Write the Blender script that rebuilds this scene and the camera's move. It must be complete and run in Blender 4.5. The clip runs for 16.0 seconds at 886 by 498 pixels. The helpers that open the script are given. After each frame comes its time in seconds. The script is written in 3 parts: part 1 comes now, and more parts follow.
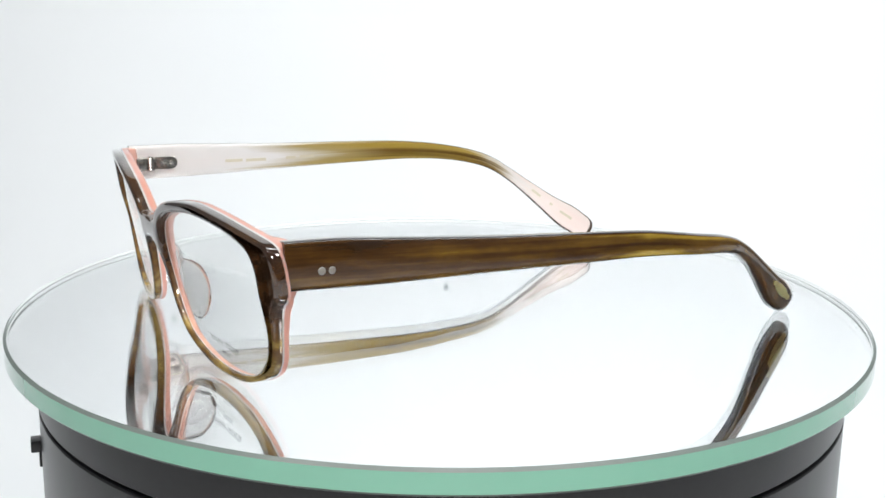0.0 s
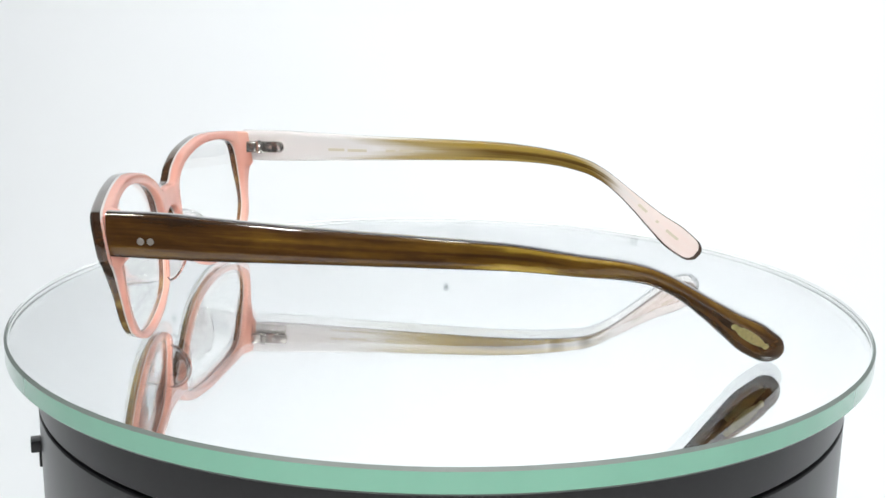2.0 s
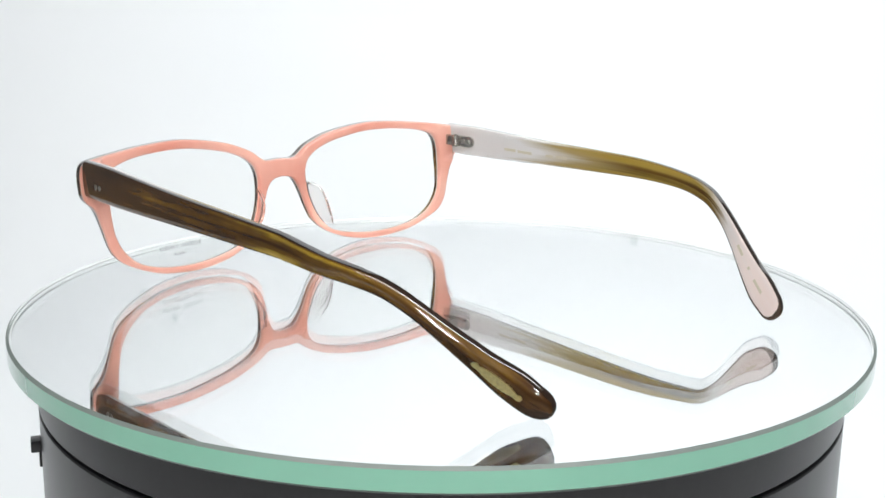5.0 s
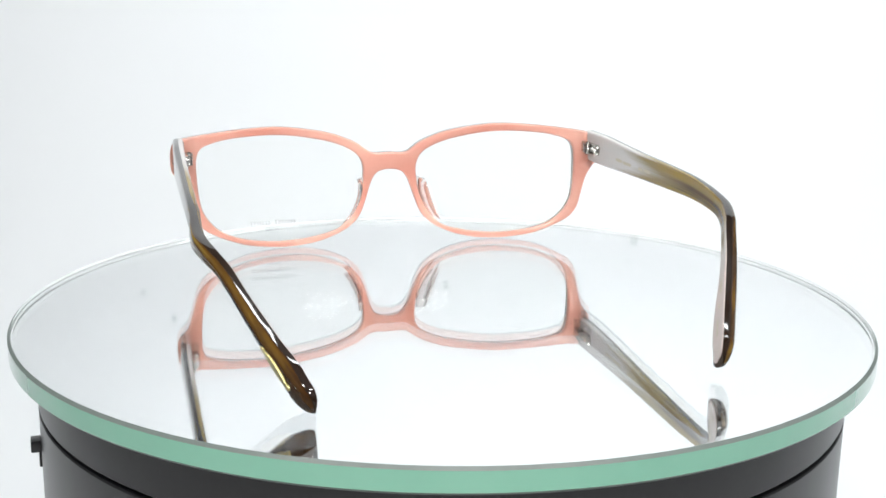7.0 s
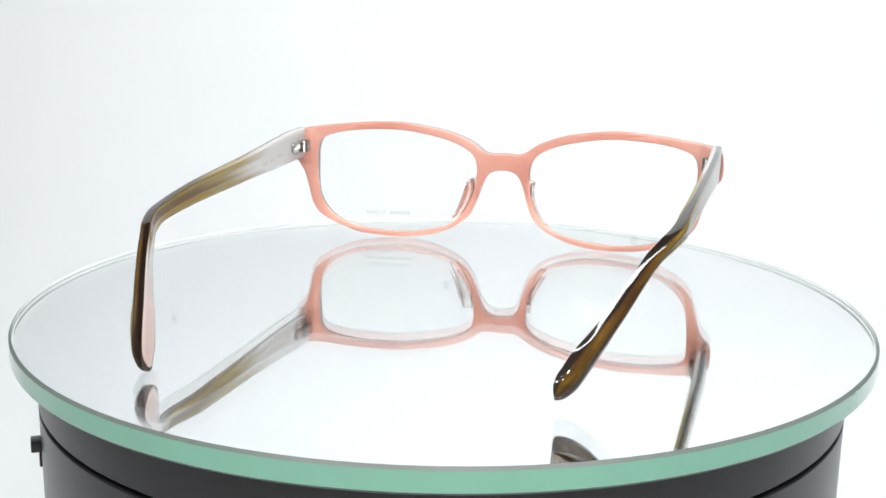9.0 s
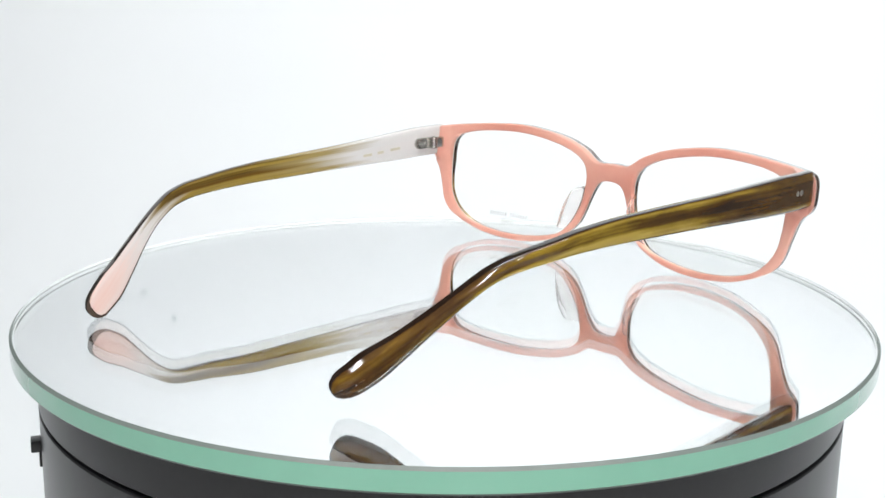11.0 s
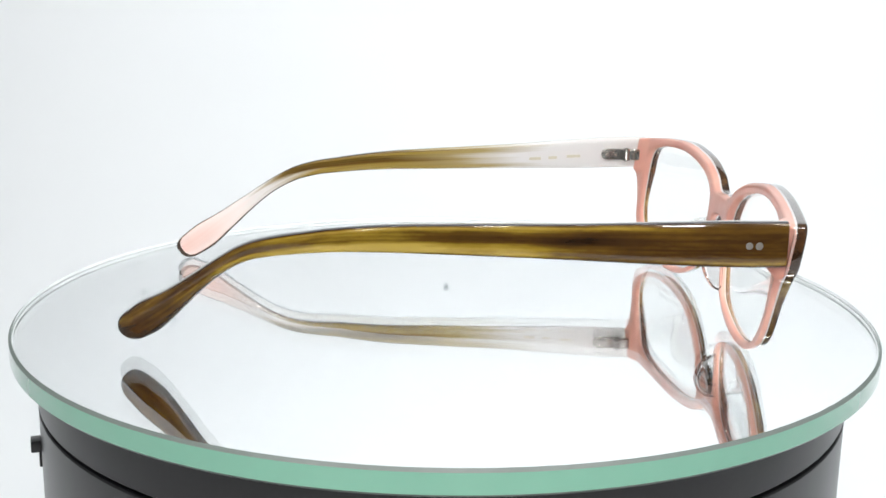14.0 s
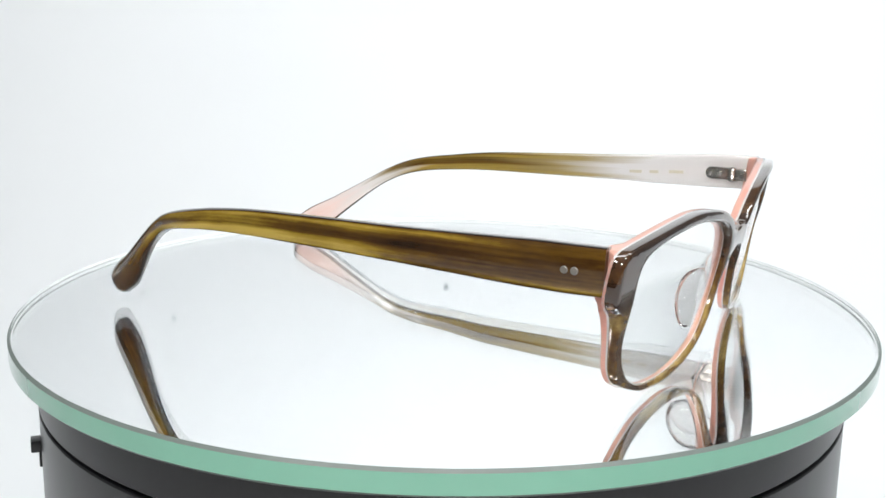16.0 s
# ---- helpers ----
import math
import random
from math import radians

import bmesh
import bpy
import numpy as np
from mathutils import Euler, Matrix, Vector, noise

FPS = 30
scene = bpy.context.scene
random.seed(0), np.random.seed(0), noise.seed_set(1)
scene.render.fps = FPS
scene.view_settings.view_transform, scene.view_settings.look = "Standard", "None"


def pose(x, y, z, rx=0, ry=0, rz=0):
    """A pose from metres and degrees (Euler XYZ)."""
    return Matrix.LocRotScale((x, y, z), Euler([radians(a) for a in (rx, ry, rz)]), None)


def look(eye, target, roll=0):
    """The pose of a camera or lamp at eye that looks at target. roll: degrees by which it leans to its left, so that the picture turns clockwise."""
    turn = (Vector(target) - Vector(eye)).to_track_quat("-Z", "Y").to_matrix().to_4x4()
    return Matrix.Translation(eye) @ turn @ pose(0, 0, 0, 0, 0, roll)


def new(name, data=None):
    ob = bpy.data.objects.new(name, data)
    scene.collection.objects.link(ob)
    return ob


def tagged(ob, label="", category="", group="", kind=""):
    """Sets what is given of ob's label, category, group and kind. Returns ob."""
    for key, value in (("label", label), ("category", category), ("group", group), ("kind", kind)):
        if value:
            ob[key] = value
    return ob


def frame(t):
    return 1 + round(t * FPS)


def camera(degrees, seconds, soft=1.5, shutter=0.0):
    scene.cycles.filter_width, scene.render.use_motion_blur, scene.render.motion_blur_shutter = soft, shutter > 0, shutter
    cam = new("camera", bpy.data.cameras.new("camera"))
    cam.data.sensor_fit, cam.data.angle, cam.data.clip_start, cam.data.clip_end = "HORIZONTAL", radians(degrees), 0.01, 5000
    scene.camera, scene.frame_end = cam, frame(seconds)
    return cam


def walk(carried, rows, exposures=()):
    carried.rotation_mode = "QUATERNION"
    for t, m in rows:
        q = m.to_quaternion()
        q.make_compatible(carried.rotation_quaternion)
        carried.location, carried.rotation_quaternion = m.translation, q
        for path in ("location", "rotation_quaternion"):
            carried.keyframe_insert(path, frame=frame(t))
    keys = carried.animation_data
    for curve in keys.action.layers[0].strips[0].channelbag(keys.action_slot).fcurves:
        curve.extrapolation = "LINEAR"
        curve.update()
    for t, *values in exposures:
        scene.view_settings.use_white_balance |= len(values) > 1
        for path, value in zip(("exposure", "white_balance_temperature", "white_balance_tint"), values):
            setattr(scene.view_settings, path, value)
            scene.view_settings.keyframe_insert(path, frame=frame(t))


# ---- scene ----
MM = 0.001
SECONDS = 16.0

# camera: it stands still before a slowly turning glass disc
EYE = Vector((0.0, -0.28493, 0.07986))
DIP = radians(13.154)
cam = camera(42.73, SECONDS, soft=1.6)
stand = look(EYE, EYE + Vector((-0.00067, math.cos(DIP), -math.sin(DIP))), 0.87)
walk(cam, [(0, stand), (SECONDS, stand)])

# the turn of the table, degrees
TURN_START, TURN_RATE = 110.215, 14.5923
# the spectacles' place on the disc, and the disc's small offset from its axle
SIT = Vector((-6.067 * MM, 57.86 * MM, 0.0))
SIT_TURN = 6.952
DISC_OFF = Vector((0.13 * MM, 0.62 * MM, 0.0))

# light: a broad lamp panel washes the white backdrop, small bright lamps stand above the open side
world = bpy.data.worlds.new("tent_light")
scene.world = world
world.use_nodes = True
world.node_tree.nodes["Background"].inputs[0].default_value = (0.9, 0.95, 1.0, 1)
world.node_tree.nodes["Background"].inputs[1].default_value = 0.35


def area_lamp(name, eye, target, sx, sy, watts, colour=(1, 1, 1)):
    data = bpy.data.lights.new(name, "AREA")
    data.shape, data.size, data.size_y, data.energy, data.color = "RECTANGLE", sx, sy, watts, colour
    ob = new(name, data)
    ob.matrix_world = look(eye, target)
    return ob


def bulb(name, place, radius, watts):
    data = bpy.data.lights.new(name, "POINT")
    data.shadow_soft_size, data.energy, data.color = radius, watts, (1, 0.985, 0.965)
    ob = new(name, data)
    ob.location = place
    return ob


area_lamp("backdrop_lamp", (0.20, 0.00, 0.69), (0.16, 0.62, 0.30), 0.75, 0.18, 9.45, (0.93, 0.985, 1.0))
for place, watts in (((-0.24, -0.36, 0.42), 3.0), ((0.02, -0.42, 0.50), 3.4), ((0.25, -0.36, 0.42), 3.0), ((-0.10, -0.50, 0.28), 2.3), ((0.14, -0.50, 0.28), 2.3)):
    bulb("small_lamp", place, 0.018, watts)
scene.view_settings.exposure = 0.0


# ---- materials ----
def material(name):
    m = bpy.data.materials.new(name)
    m.use_nodes = True
    nt = m.node_tree
    return m, nt, nt.nodes["Principled BSDF"]


def ramp(nt, stops, fac):
    n = nt.nodes.new("ShaderNodeValToRGB")
    el = n.color_ramp.elements
    while len(el) < len(stops):
        el.new(0.5)
    for e, (p, c) in zip(el, stops):
        e.position, e.color = p, (*c, 1)
    nt.links.new(fac, n.inputs[0])
    return n.outputs[0]


def object_noise(nt, scale, stretch=(1, 1, 1), detail=4.0, rough=0.55, shift=(0, 0, 0)):
    tc = nt.nodes.new("ShaderNodeTexCoord")
    mp = nt.nodes.new("ShaderNodeMapping")
    mp.inputs["Scale"].default_value = stretch
    mp.inputs["Location"].default_value = shift
    nz = nt.nodes.new("ShaderNodeTexNoise")
    nz.inputs["Scale"].default_value, nz.inputs["Detail"].default_value, nz.inputs["Roughness"].default_value = scale, detail, rough
    nt.links.new(tc.outputs["Object"], mp.inputs[0])
    nt.links.new(mp.outputs[0], nz.inputs["Vector"])
    return nz.outputs[0]


def grain_noise(nt, scale, stretch, detail=4.0, rough=0.55, shift=(0, 0, 0)):
    """Noise that runs along a side arm: grain is (along, across, up) in metres."""
    at = nt.nodes.new("ShaderNodeAttribute")
    at.attribute_name = "grain"
    mp = nt.nodes.new("ShaderNodeMapping")
    mp.inputs["Scale"].default_value, mp.inputs["Location"].default_value = stretch, shift
    nz = nt.nodes.new("ShaderNodeTexNoise")
    nz.inputs["Scale"].default_value, nz.inputs["Detail"].default_value, nz.inputs["Roughness"].default_value = scale, detail, rough
    nt.links.new(at.outputs["Vector"], mp.inputs[0])
    nt.links.new(mp.outputs[0], nz.inputs["Vector"])
    return nz.outputs[0]


def grain_along(nt, length):
    at = nt.nodes.new("ShaderNodeAttribute")
    at.attribute_name = "grain"
    sp = nt.nodes.new("ShaderNodeSeparateXYZ")
    nt.links.new(at.outputs["Vector"], sp.inputs[0])
    mr = nt.nodes.new("ShaderNodeMapRange")
    mr.inputs[2].default_value = length
    nt.links.new(sp.outputs[0], mr.inputs[0])
    return mr.outputs[0]


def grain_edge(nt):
    """0 on an arm's middle line, rising outwards, below 0 on its top and bottom edges."""
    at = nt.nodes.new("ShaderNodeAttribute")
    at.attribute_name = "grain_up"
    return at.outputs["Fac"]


def axis_range(nt, axis, a, b):
    tc = nt.nodes.new("ShaderNodeTexCoord")
    sp = nt.nodes.new("ShaderNodeSeparateXYZ")
    nt.links.new(tc.outputs["Object"], sp.inputs[0])
    mr = nt.nodes.new("ShaderNodeMapRange")
    mr.inputs[1].default_value, mr.inputs[2].default_value = a, b
    nt.links.new(sp.outputs[axis], mr.inputs[0])
    return mr.outputs[0]


def mathn(nt, op, a, b):
    n = nt.nodes.new("ShaderNodeMath")
    n.operation = op
    for i, v in enumerate((a, b)):
        if isinstance(v, (int, float)):
            n.inputs[i].default_value = v
        else:
            nt.links.new(v, n.inputs[i])
    return n.outputs[0]


def mixc(nt, fac, a, b, mode="MIX"):
    n = nt.nodes.new("ShaderNodeMix")
    n.data_type, n.blend_type = "RGBA", mode
    for i, v in ((0, fac), (6, a), (7, b)):
        if isinstance(v, (int, float)):
            n.inputs[i].default_value = v
        elif isinstance(v, tuple):
            n.inputs[i].default_value = (*v, 1)
        else:
            nt.links.new(v, n.inputs[i])
    return n.outputs[2]


def bump(nt, bsdf, height, strength, distance):
    n = nt.nodes.new("ShaderNodeBump")
    n.inputs["Strength"].default_value, n.inputs["Distance"].default_value = strength, distance
    nt.links.new(height, n.inputs["Height"])
    nt.links.new(n.outputs[0], bsdf.inputs["Normal"])


def let_light_through(m, nt, bsdf, colour, share):
    """Mixes a translucent share into an acetate."""
    tr = nt.nodes.new("ShaderNodeBsdfTranslucent")
    if isinstance(colour, tuple):
        tr.inputs[0].default_value = (*colour, 1)
    else:
        nt.links.new(colour, tr.inputs[0])
    mx = nt.nodes.new("ShaderNodeMixShader")
    if isinstance(share, (int, float)):
        mx.inputs[0].default_value = share
    else:
        nt.links.new(share, mx.inputs[0])
    nt.links.new(bsdf.outputs[0], mx.inputs[1])
    nt.links.new(tr.outputs[0], mx.inputs[2])
    nt.links.new(mx.outputs[0], nt.nodes["Material Output"].inputs[0])


def gloss(bsdf, rough=0.1, coat=0.0):
    bsdf.inputs["Roughness"].default_value = rough
    bsdf.inputs["Coat Weight"].default_value = coat
    bsdf.inputs["Coat Roughness"].default_value = 0.025


def mat_front_horn():
    m, nt, b = material("front_horn_acetate")
    n = object_noise(nt, 160, (0.35, 1, 1.2), 5, 0.6)
    up = axis_range(nt, 2, 0.036, 0.0)
    f = mathn(nt, "ADD", mathn(nt, "MULTIPLY", n, 0.9), mathn(nt, "MULTIPLY", up, 0.28))
    c = ramp(nt, [(0.42, (0.026, 0.012, 0.006)), (0.56, (0.066, 0.030, 0.011)), (0.66, (0.12, 0.062, 0.016)), (0.80, (0.32, 0.22, 0.06))], f)
    nt.links.new(c, b.inputs["Base Color"])
    gloss(b, 0.045, 0.7)
    return m


def mat_temple_horn():
    m, nt, b = material("temple_horn_acetate")
    fine = grain_noise(nt, 60, (0.14, 1, 14), 6, 0.66)
    broad = grain_noise(nt, 60, (0.16, 1, 5.0), 3, 0.5, (0.3, 0, 0.2))
    s = mathn(nt, "ADD", mathn(nt, "MULTIPLY", fine, 0.28), mathn(nt, "MULTIPLY", broad, 0.72))
    mottle = grain_noise(nt, 60, (0.7, 1, 3.5), 5, 0.65, (0.7, 0, 0.1))
    s = mathn(nt, "ADD", mathn(nt, "MULTIPLY", s, 0.66), mathn(nt, "MULTIPLY", mottle, 0.34))
    y = grain_along(nt, 0.152)
    pale = ramp(nt, [(0.0, (0.0, 0.0, 0.0)), (0.24, (0.04, 0.04, 0.04)), (0.42, (0.5, 0.5, 0.5)), (0.54, (1, 1, 1)), (0.64, (0.6, 0.6, 0.6)), (0.74, (0.08, 0.08, 0.08))], y)
    # the arm without the emblem is paler in front: its grain coordinate lies above zero
    at = nt.nodes.new("ShaderNodeAttribute")
    at.attribute_name = "grain"
    sp = nt.nodes.new("ShaderNodeSeparateXYZ")
    nt.links.new(at.outputs["Vector"], sp.inputs[0])
    plain_arm = mathn(nt, "GREATER_THAN", sp.outputs[2], 0.0)
    golden = ramp(nt, [(0.0, (0.34, 0.34, 0.34)), (0.2, (0.46, 0.46, 0.46)), (0.40, (0.85, 0.85, 0.85)), (0.54, (1, 1, 1)), (0.68, (0.8, 0.8, 0.8)), (0.80, (0.08, 0.08, 0.08))], y)
    pale = mixc(nt, plain_arm, pale, golden)
    # painted refraction of the dark core: darker middle, paler rims along the pale stretch
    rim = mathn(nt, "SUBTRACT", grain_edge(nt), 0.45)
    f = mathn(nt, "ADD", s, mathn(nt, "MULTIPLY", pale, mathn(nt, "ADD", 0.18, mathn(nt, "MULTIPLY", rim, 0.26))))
    # the polished edges are painted darker, for light lost deep in the sheet
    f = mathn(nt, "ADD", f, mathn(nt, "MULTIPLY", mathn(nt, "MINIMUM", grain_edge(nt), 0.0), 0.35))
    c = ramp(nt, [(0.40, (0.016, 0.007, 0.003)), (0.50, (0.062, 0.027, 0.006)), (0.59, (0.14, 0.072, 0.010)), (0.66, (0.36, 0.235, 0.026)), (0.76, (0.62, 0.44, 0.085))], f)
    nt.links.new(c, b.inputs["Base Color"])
    gloss(b, 0.065, 0.5)
    # hand polishing leaves a faint ripple
    bump(nt, b, grain_noise(nt, 60, (0.9, 1, 5), 3, 0.6, (0.1, 0, 0.4)), 0.35, 0.0002)
    let_light_through(m, nt, b, c, mathn(nt, "ADD", 0.06, mathn(nt, "MULTIPLY", pale, 0.3)))
    return m


def mat_temple_inside():
    m, nt, b = material("temple_inner_acetate")
    streak = grain_noise(nt, 60, (0.12, 1, 9), 4, 0.6)
    y = grain_along(nt, 0.152)
    yy = mathn(nt, "ADD", y, mathn(nt, "MULTIPLY", mathn(nt, "SUBTRACT", streak, 0.5), 0.30))
    edge = mathn(nt, "ABSOLUTE", grain_edge(nt), 0.0)
    # the white runs out in a wedge along the middle
    yy = mathn(nt, "SUBTRACT", yy, mathn(nt, "MULTIPLY", mathn(nt, "SUBTRACT", 0.6, edge), mathn(nt, "MULTIPLY", mathn(nt, "LESS_THAN", y, 0.6), 0.12)))
    base = ramp(nt, [(0.0, (0.70, 0.66, 0.645)), (0.22, (0.68, 0.665, 0.655)), (0.36, (0.34, 0.26, 0.11)), (0.50, (0.29, 0.20, 0.038)), (0.70, (0.29, 0.20, 0.042)), (0.79, (0.64, 0.61, 0.59)), (0.89, (0.74, 0.57, 0.52)), (1.0, (0.73, 0.50, 0.44))], yy)
    dark = ramp(nt, [(0.40, (0.40, 0.32, 0.22)), (0.52, (1, 1, 1)), (0.62, (1.15, 1.12, 1.0))], streak)
    core = ramp(nt, [(0.10, (0.36, 0.26, 0.18)), (0.34, (1, 1, 1))], edge)
    mid = ramp(nt, [(0.34, (0, 0, 0)), (0.46, (1, 1, 1)), (0.68, (1, 1, 1)), (0.78, (0, 0, 0))], yy)
    c = mixc(nt, mid, base, mixc(nt, 1.0, mixc(nt, 1.0, base, dark, "MULTIPLY"), core, "MULTIPLY"))
    # the pink of the tip pales towards its edges
    tip = mathn(nt, "MULTIPLY", ramp(nt, [(0.76, (0, 0, 0)), (0.84, (1, 1, 1))], y), ramp(nt, [(0.35, (0, 0, 0)), (0.95, (0.75, 0.75, 0.75))], edge))
    c = mixc(nt, tip, c, (0.72, 0.64, 0.61))
    # one arm's tip is paler than the other's
    at = nt.nodes.new("ShaderNodeAttribute")
    at.attribute_name = "grain"
    sp = nt.nodes.new("ShaderNodeSeparateXYZ")
    nt.links.new(at.outputs["Vector"], sp.inputs[0])
    wash = mathn(nt, "MULTIPLY", mathn(nt, "GREATER_THAN", sp.outputs[2], 0.0), ramp(nt, [(0.76, (0, 0, 0)), (0.84, (0.6, 0.6, 0.6))], y))
    c = mixc(nt, wash, c, (0.74, 0.675, 0.645))
    nt.links.new(c, b.inputs["Base Color"])
    gloss(b, 0.2)
    let_light_through(m, nt, b, c, 0.2)
    return m


def mat_plain_acetate(name, a, c2, share, through_colour):
    m, nt, b = material(name)
    n = ramp(nt, [(0.34, (0, 0, 0)), (0.66, (1, 1, 1))], object_noise(nt, 70, (0.5, 1, 1), 4))
    c = mixc(nt, n, a, c2)
    nt.links.new(c, b.inputs["Base Color"])
    gloss(b, 0.05, 0.7)
    let_light_through(m, nt, b, through_colour, share)
    return m


def mat_glass(name, tint=(1, 1, 1), rough=0.0, ior=1.5):
    m, nt, b = material(name)
    g = nt.nodes.new("ShaderNodeBsdfGlass")
    g.inputs["Color"].default_value, g.inputs["Roughness"].default_value, g.inputs["IOR"].default_value = (*tint, 1), rough, ior
    nt.links.new(g.outputs[0], nt.nodes["Material Output"].inputs[0])
    return m


def mat_green_edge():
    """The polished rim of thick float glass, green to the depth."""
    m, nt, b = material("green_glass_edge")
    n = object_noise(nt, 60, (1, 1, 0.4), 4)
    nt.links.new(mixc(nt, n, (0.145, 0.385, 0.275), (0.18, 0.445, 0.32)), b.inputs["Base Color"])
    b.inputs["Roughness"].default_value = 0.22
    b.inputs["IOR"].default_value = 1.52
    b.inputs["Coat Weight"].default_value, b.inputs["Coat Roughness"].default_value, b.inputs["Coat IOR"].default_value = 1.0, 0.12, 1.6
    return m


def mat_thin(name, colour, clear):
    """Something thin enough to see straight through."""
    m, nt, b = material(name)
    b.inputs["Base Color"].default_value = (*colour, 1)
    gloss(b, 0.06)
    t = nt.nodes.new("ShaderNodeBsdfTransparent")
    mx = nt.nodes.new("ShaderNodeMixShader")
    mx.inputs[0].default_value = clear
    nt.links.new(b.outputs[0], mx.inputs[1])
    nt.links.new(t.outputs[0], mx.inputs[2])
    nt.links.new(mx.outputs[0], nt.nodes["Material Output"].inputs[0])
    return m


def mat_simple(name, colour, rough, metal=0.0, vary=0.06, scale=300):
    m, nt, b = material(name)
    n = object_noise(nt, scale, (1, 1, 1), 4)
    lo, hi = tuple(v * (1 - vary) for v in colour), tuple(min(1, v * (1 + vary)) for v in colour)
    nt.links.new(mixc(nt, n, lo, hi), b.inputs["Base Color"])
    b.inputs["Roughness"].default_value, b.inputs["Metallic"].default_value = rough, metal
    return m


FRONT_HORN = mat_front_horn()
TEMPLE_HORN = mat_temple_horn()
TEMPLE_INSIDE = mat_temple_inside()
PINK = mat_plain_acetate("pink_acetate", (0.70, 0.325, 0.25), (0.87, 0.535, 0.435), 0.36, (1.0, 0.61, 0.50))
WHITE = mat_plain_acetate("white_acetate", (0.70, 0.66, 0.64), (0.78, 0.74, 0.72), 0.3, (0.9, 0.86, 0.84))
SEAM = mat_simple("matt_glue_line", (0.035, 0.018, 0.009), 0.7, 0, 0.3, 400)
LENS = mat_glass("demo_lens", (0.995, 0.998, 0.995), 0.0, 1.25)
PAD = mat_glass("clear_pad", (0.975, 0.96, 0.955), 0.0, 1.42)
PLATE_GLASS = mat_glass("plate_glass", (0.988, 0.992, 0.993), 0.0, 1.5)
FROSTED = mat_simple("frosted_chamfer", (0.15, 0.18, 0.165), 0.35, 0, 0.12, 500)
# pale tone painted for the light that passes through the far edge
EDGE_LIGHT = mat_simple("painted_edge_light", (0.60, 0.62, 0.625), 0.6, 0, 0.04, 80)
MIRROR = mat_simple("silvering", (0.915, 0.918, 0.922), 0.0, 1.0, 0.003)
GREEN_EDGE = mat_green_edge()
STEEL = mat_simple("hinge_steel", (0.46, 0.44, 0.41), 0.2, 1.0, 0.15, 900)
SCREW = mat_simple("screw_steel", (0.78, 0.76, 0.72), 0.25, 1.0, 0.1, 900)
DARK_STEEL = mat_simple("dark_steel", (0.12, 0.11, 0.10), 0.35, 1.0, 0.2, 900)
RIVET = mat_simple("dull_rivet", (0.36, 0.34, 0.30), 0.45, 1.0, 0.1, 900)
GOLD = mat_simple("gold_inlay", (0.80, 0.62, 0.28), 0.28, 1.0, 0.45, 1300)
PRINT = mat_thin("faint_grey_print", (0.30, 0.30, 0.31), 0.80)
GOLD_PRINT = mat_simple("faded_gold_print", (0.50, 0.45, 0.34), 0.5)
# dark tones for the unseen walls and roof, to keep reflections low
DIM = mat_simple("unseen_dim_wall", (0.06, 0.06, 0.063), 0.9, 0, 0.05, 6)
SIDE = mat_simple("unseen_wall_grey", (0.14, 0.142, 0.145), 0.9, 0, 0.05, 6)
BLACK = mat_simple("black_plastic", (0.010, 0.010, 0.0115), 0.3, 0, 0.25, 900)
BLACK.node_tree.nodes["Principled BSDF"].inputs["Specular IOR Level"].default_value = 0.42
SPECK_DARK = mat_simple("dark_speck", (0.40, 0.42, 0.43), 0.9)
SPECK = mat_simple("grey_speck", (0.56, 0.58, 0.59), 0.9)
SPECK_PALE = mat_simple("pale_speck", (0.64, 0.65, 0.66), 0.9)
GROOVE = mat_simple("groove_black", (0.003, 0.003, 0.003), 0.6)
TENT = mat_simple("white_tent_cloth", (0.84, 0.85, 0.86), 0.9, 0, 0.02, 6)


# ---- mesh helpers ----
def mesh_of(name, bm, mat, smooth=True):
    bmesh.ops.recalc_face_normals(bm, faces=bm.faces)
    me = bpy.data.meshes.new(name)
    bm.to_mesh(me)
    bm.free()
    for mm in (mat if isinstance(mat, (list, tuple)) else [mat]):
        me.materials.append(mm)
    if smooth:
        me.polygons.foreach_set("use_smooth", [True] * len(me.polygons))
        me.set_sharp_from_angle(angle=radians(42))
    return me


def part(name, bm, mat, parent=None, label="", smooth=True):
    ob = new(name, mesh_of(name, bm, mat, smooth))
    ob.parent = parent
    return tagged(ob, label=label) if label else ob


def spline(points, per, closed):
    """A smooth line through control points."""
    out, n = [], len(points)
    pts = [np.array(p, float) for p in points]
    for i in range(n if closed else n - 1):
        if closed:
            a, b, c, d = (pts[(i + j - 1) % n] for j in range(4))
        else:
            a, b, c, d = pts[max(i - 1, 0)], pts[i], pts[i + 1], pts[min(i + 2, n - 1)]
        for k in range(per):
            t = k / per
            out.append(0.5 * ((2 * b) + (c - a) * t + (2 * a - 5 * b + 4 * c - d) * t * t + (3 * b - a - 3 * c + d) * t ** 3))
    if not closed:
        out.append(pts[-1])
    return np.array(out)


def inward(loop, d, sign):
    """Moves a closed loop by d along its normals; sign +1 shrinks a loop that runs counterclockwise."""
    t = np.roll(loop, -1, 0) - np.roll(loop, 1, 0)
    t /= np.linalg.norm(t, axis=1)[:, None] + 1e-12
    return loop + sign * d * np.stack([-t[:, 1], t[:, 0]], 1)


def box(bm, lo, hi):
    m = Matrix.Translation([(a + b) / 2 for a, b in zip(lo, hi)]) @ Matrix.Diagonal([abs(b - a) for a, b in zip(lo, hi)] + [1])
    return bmesh.ops.create_cube(bm, size=1, matrix=m)["verts"]


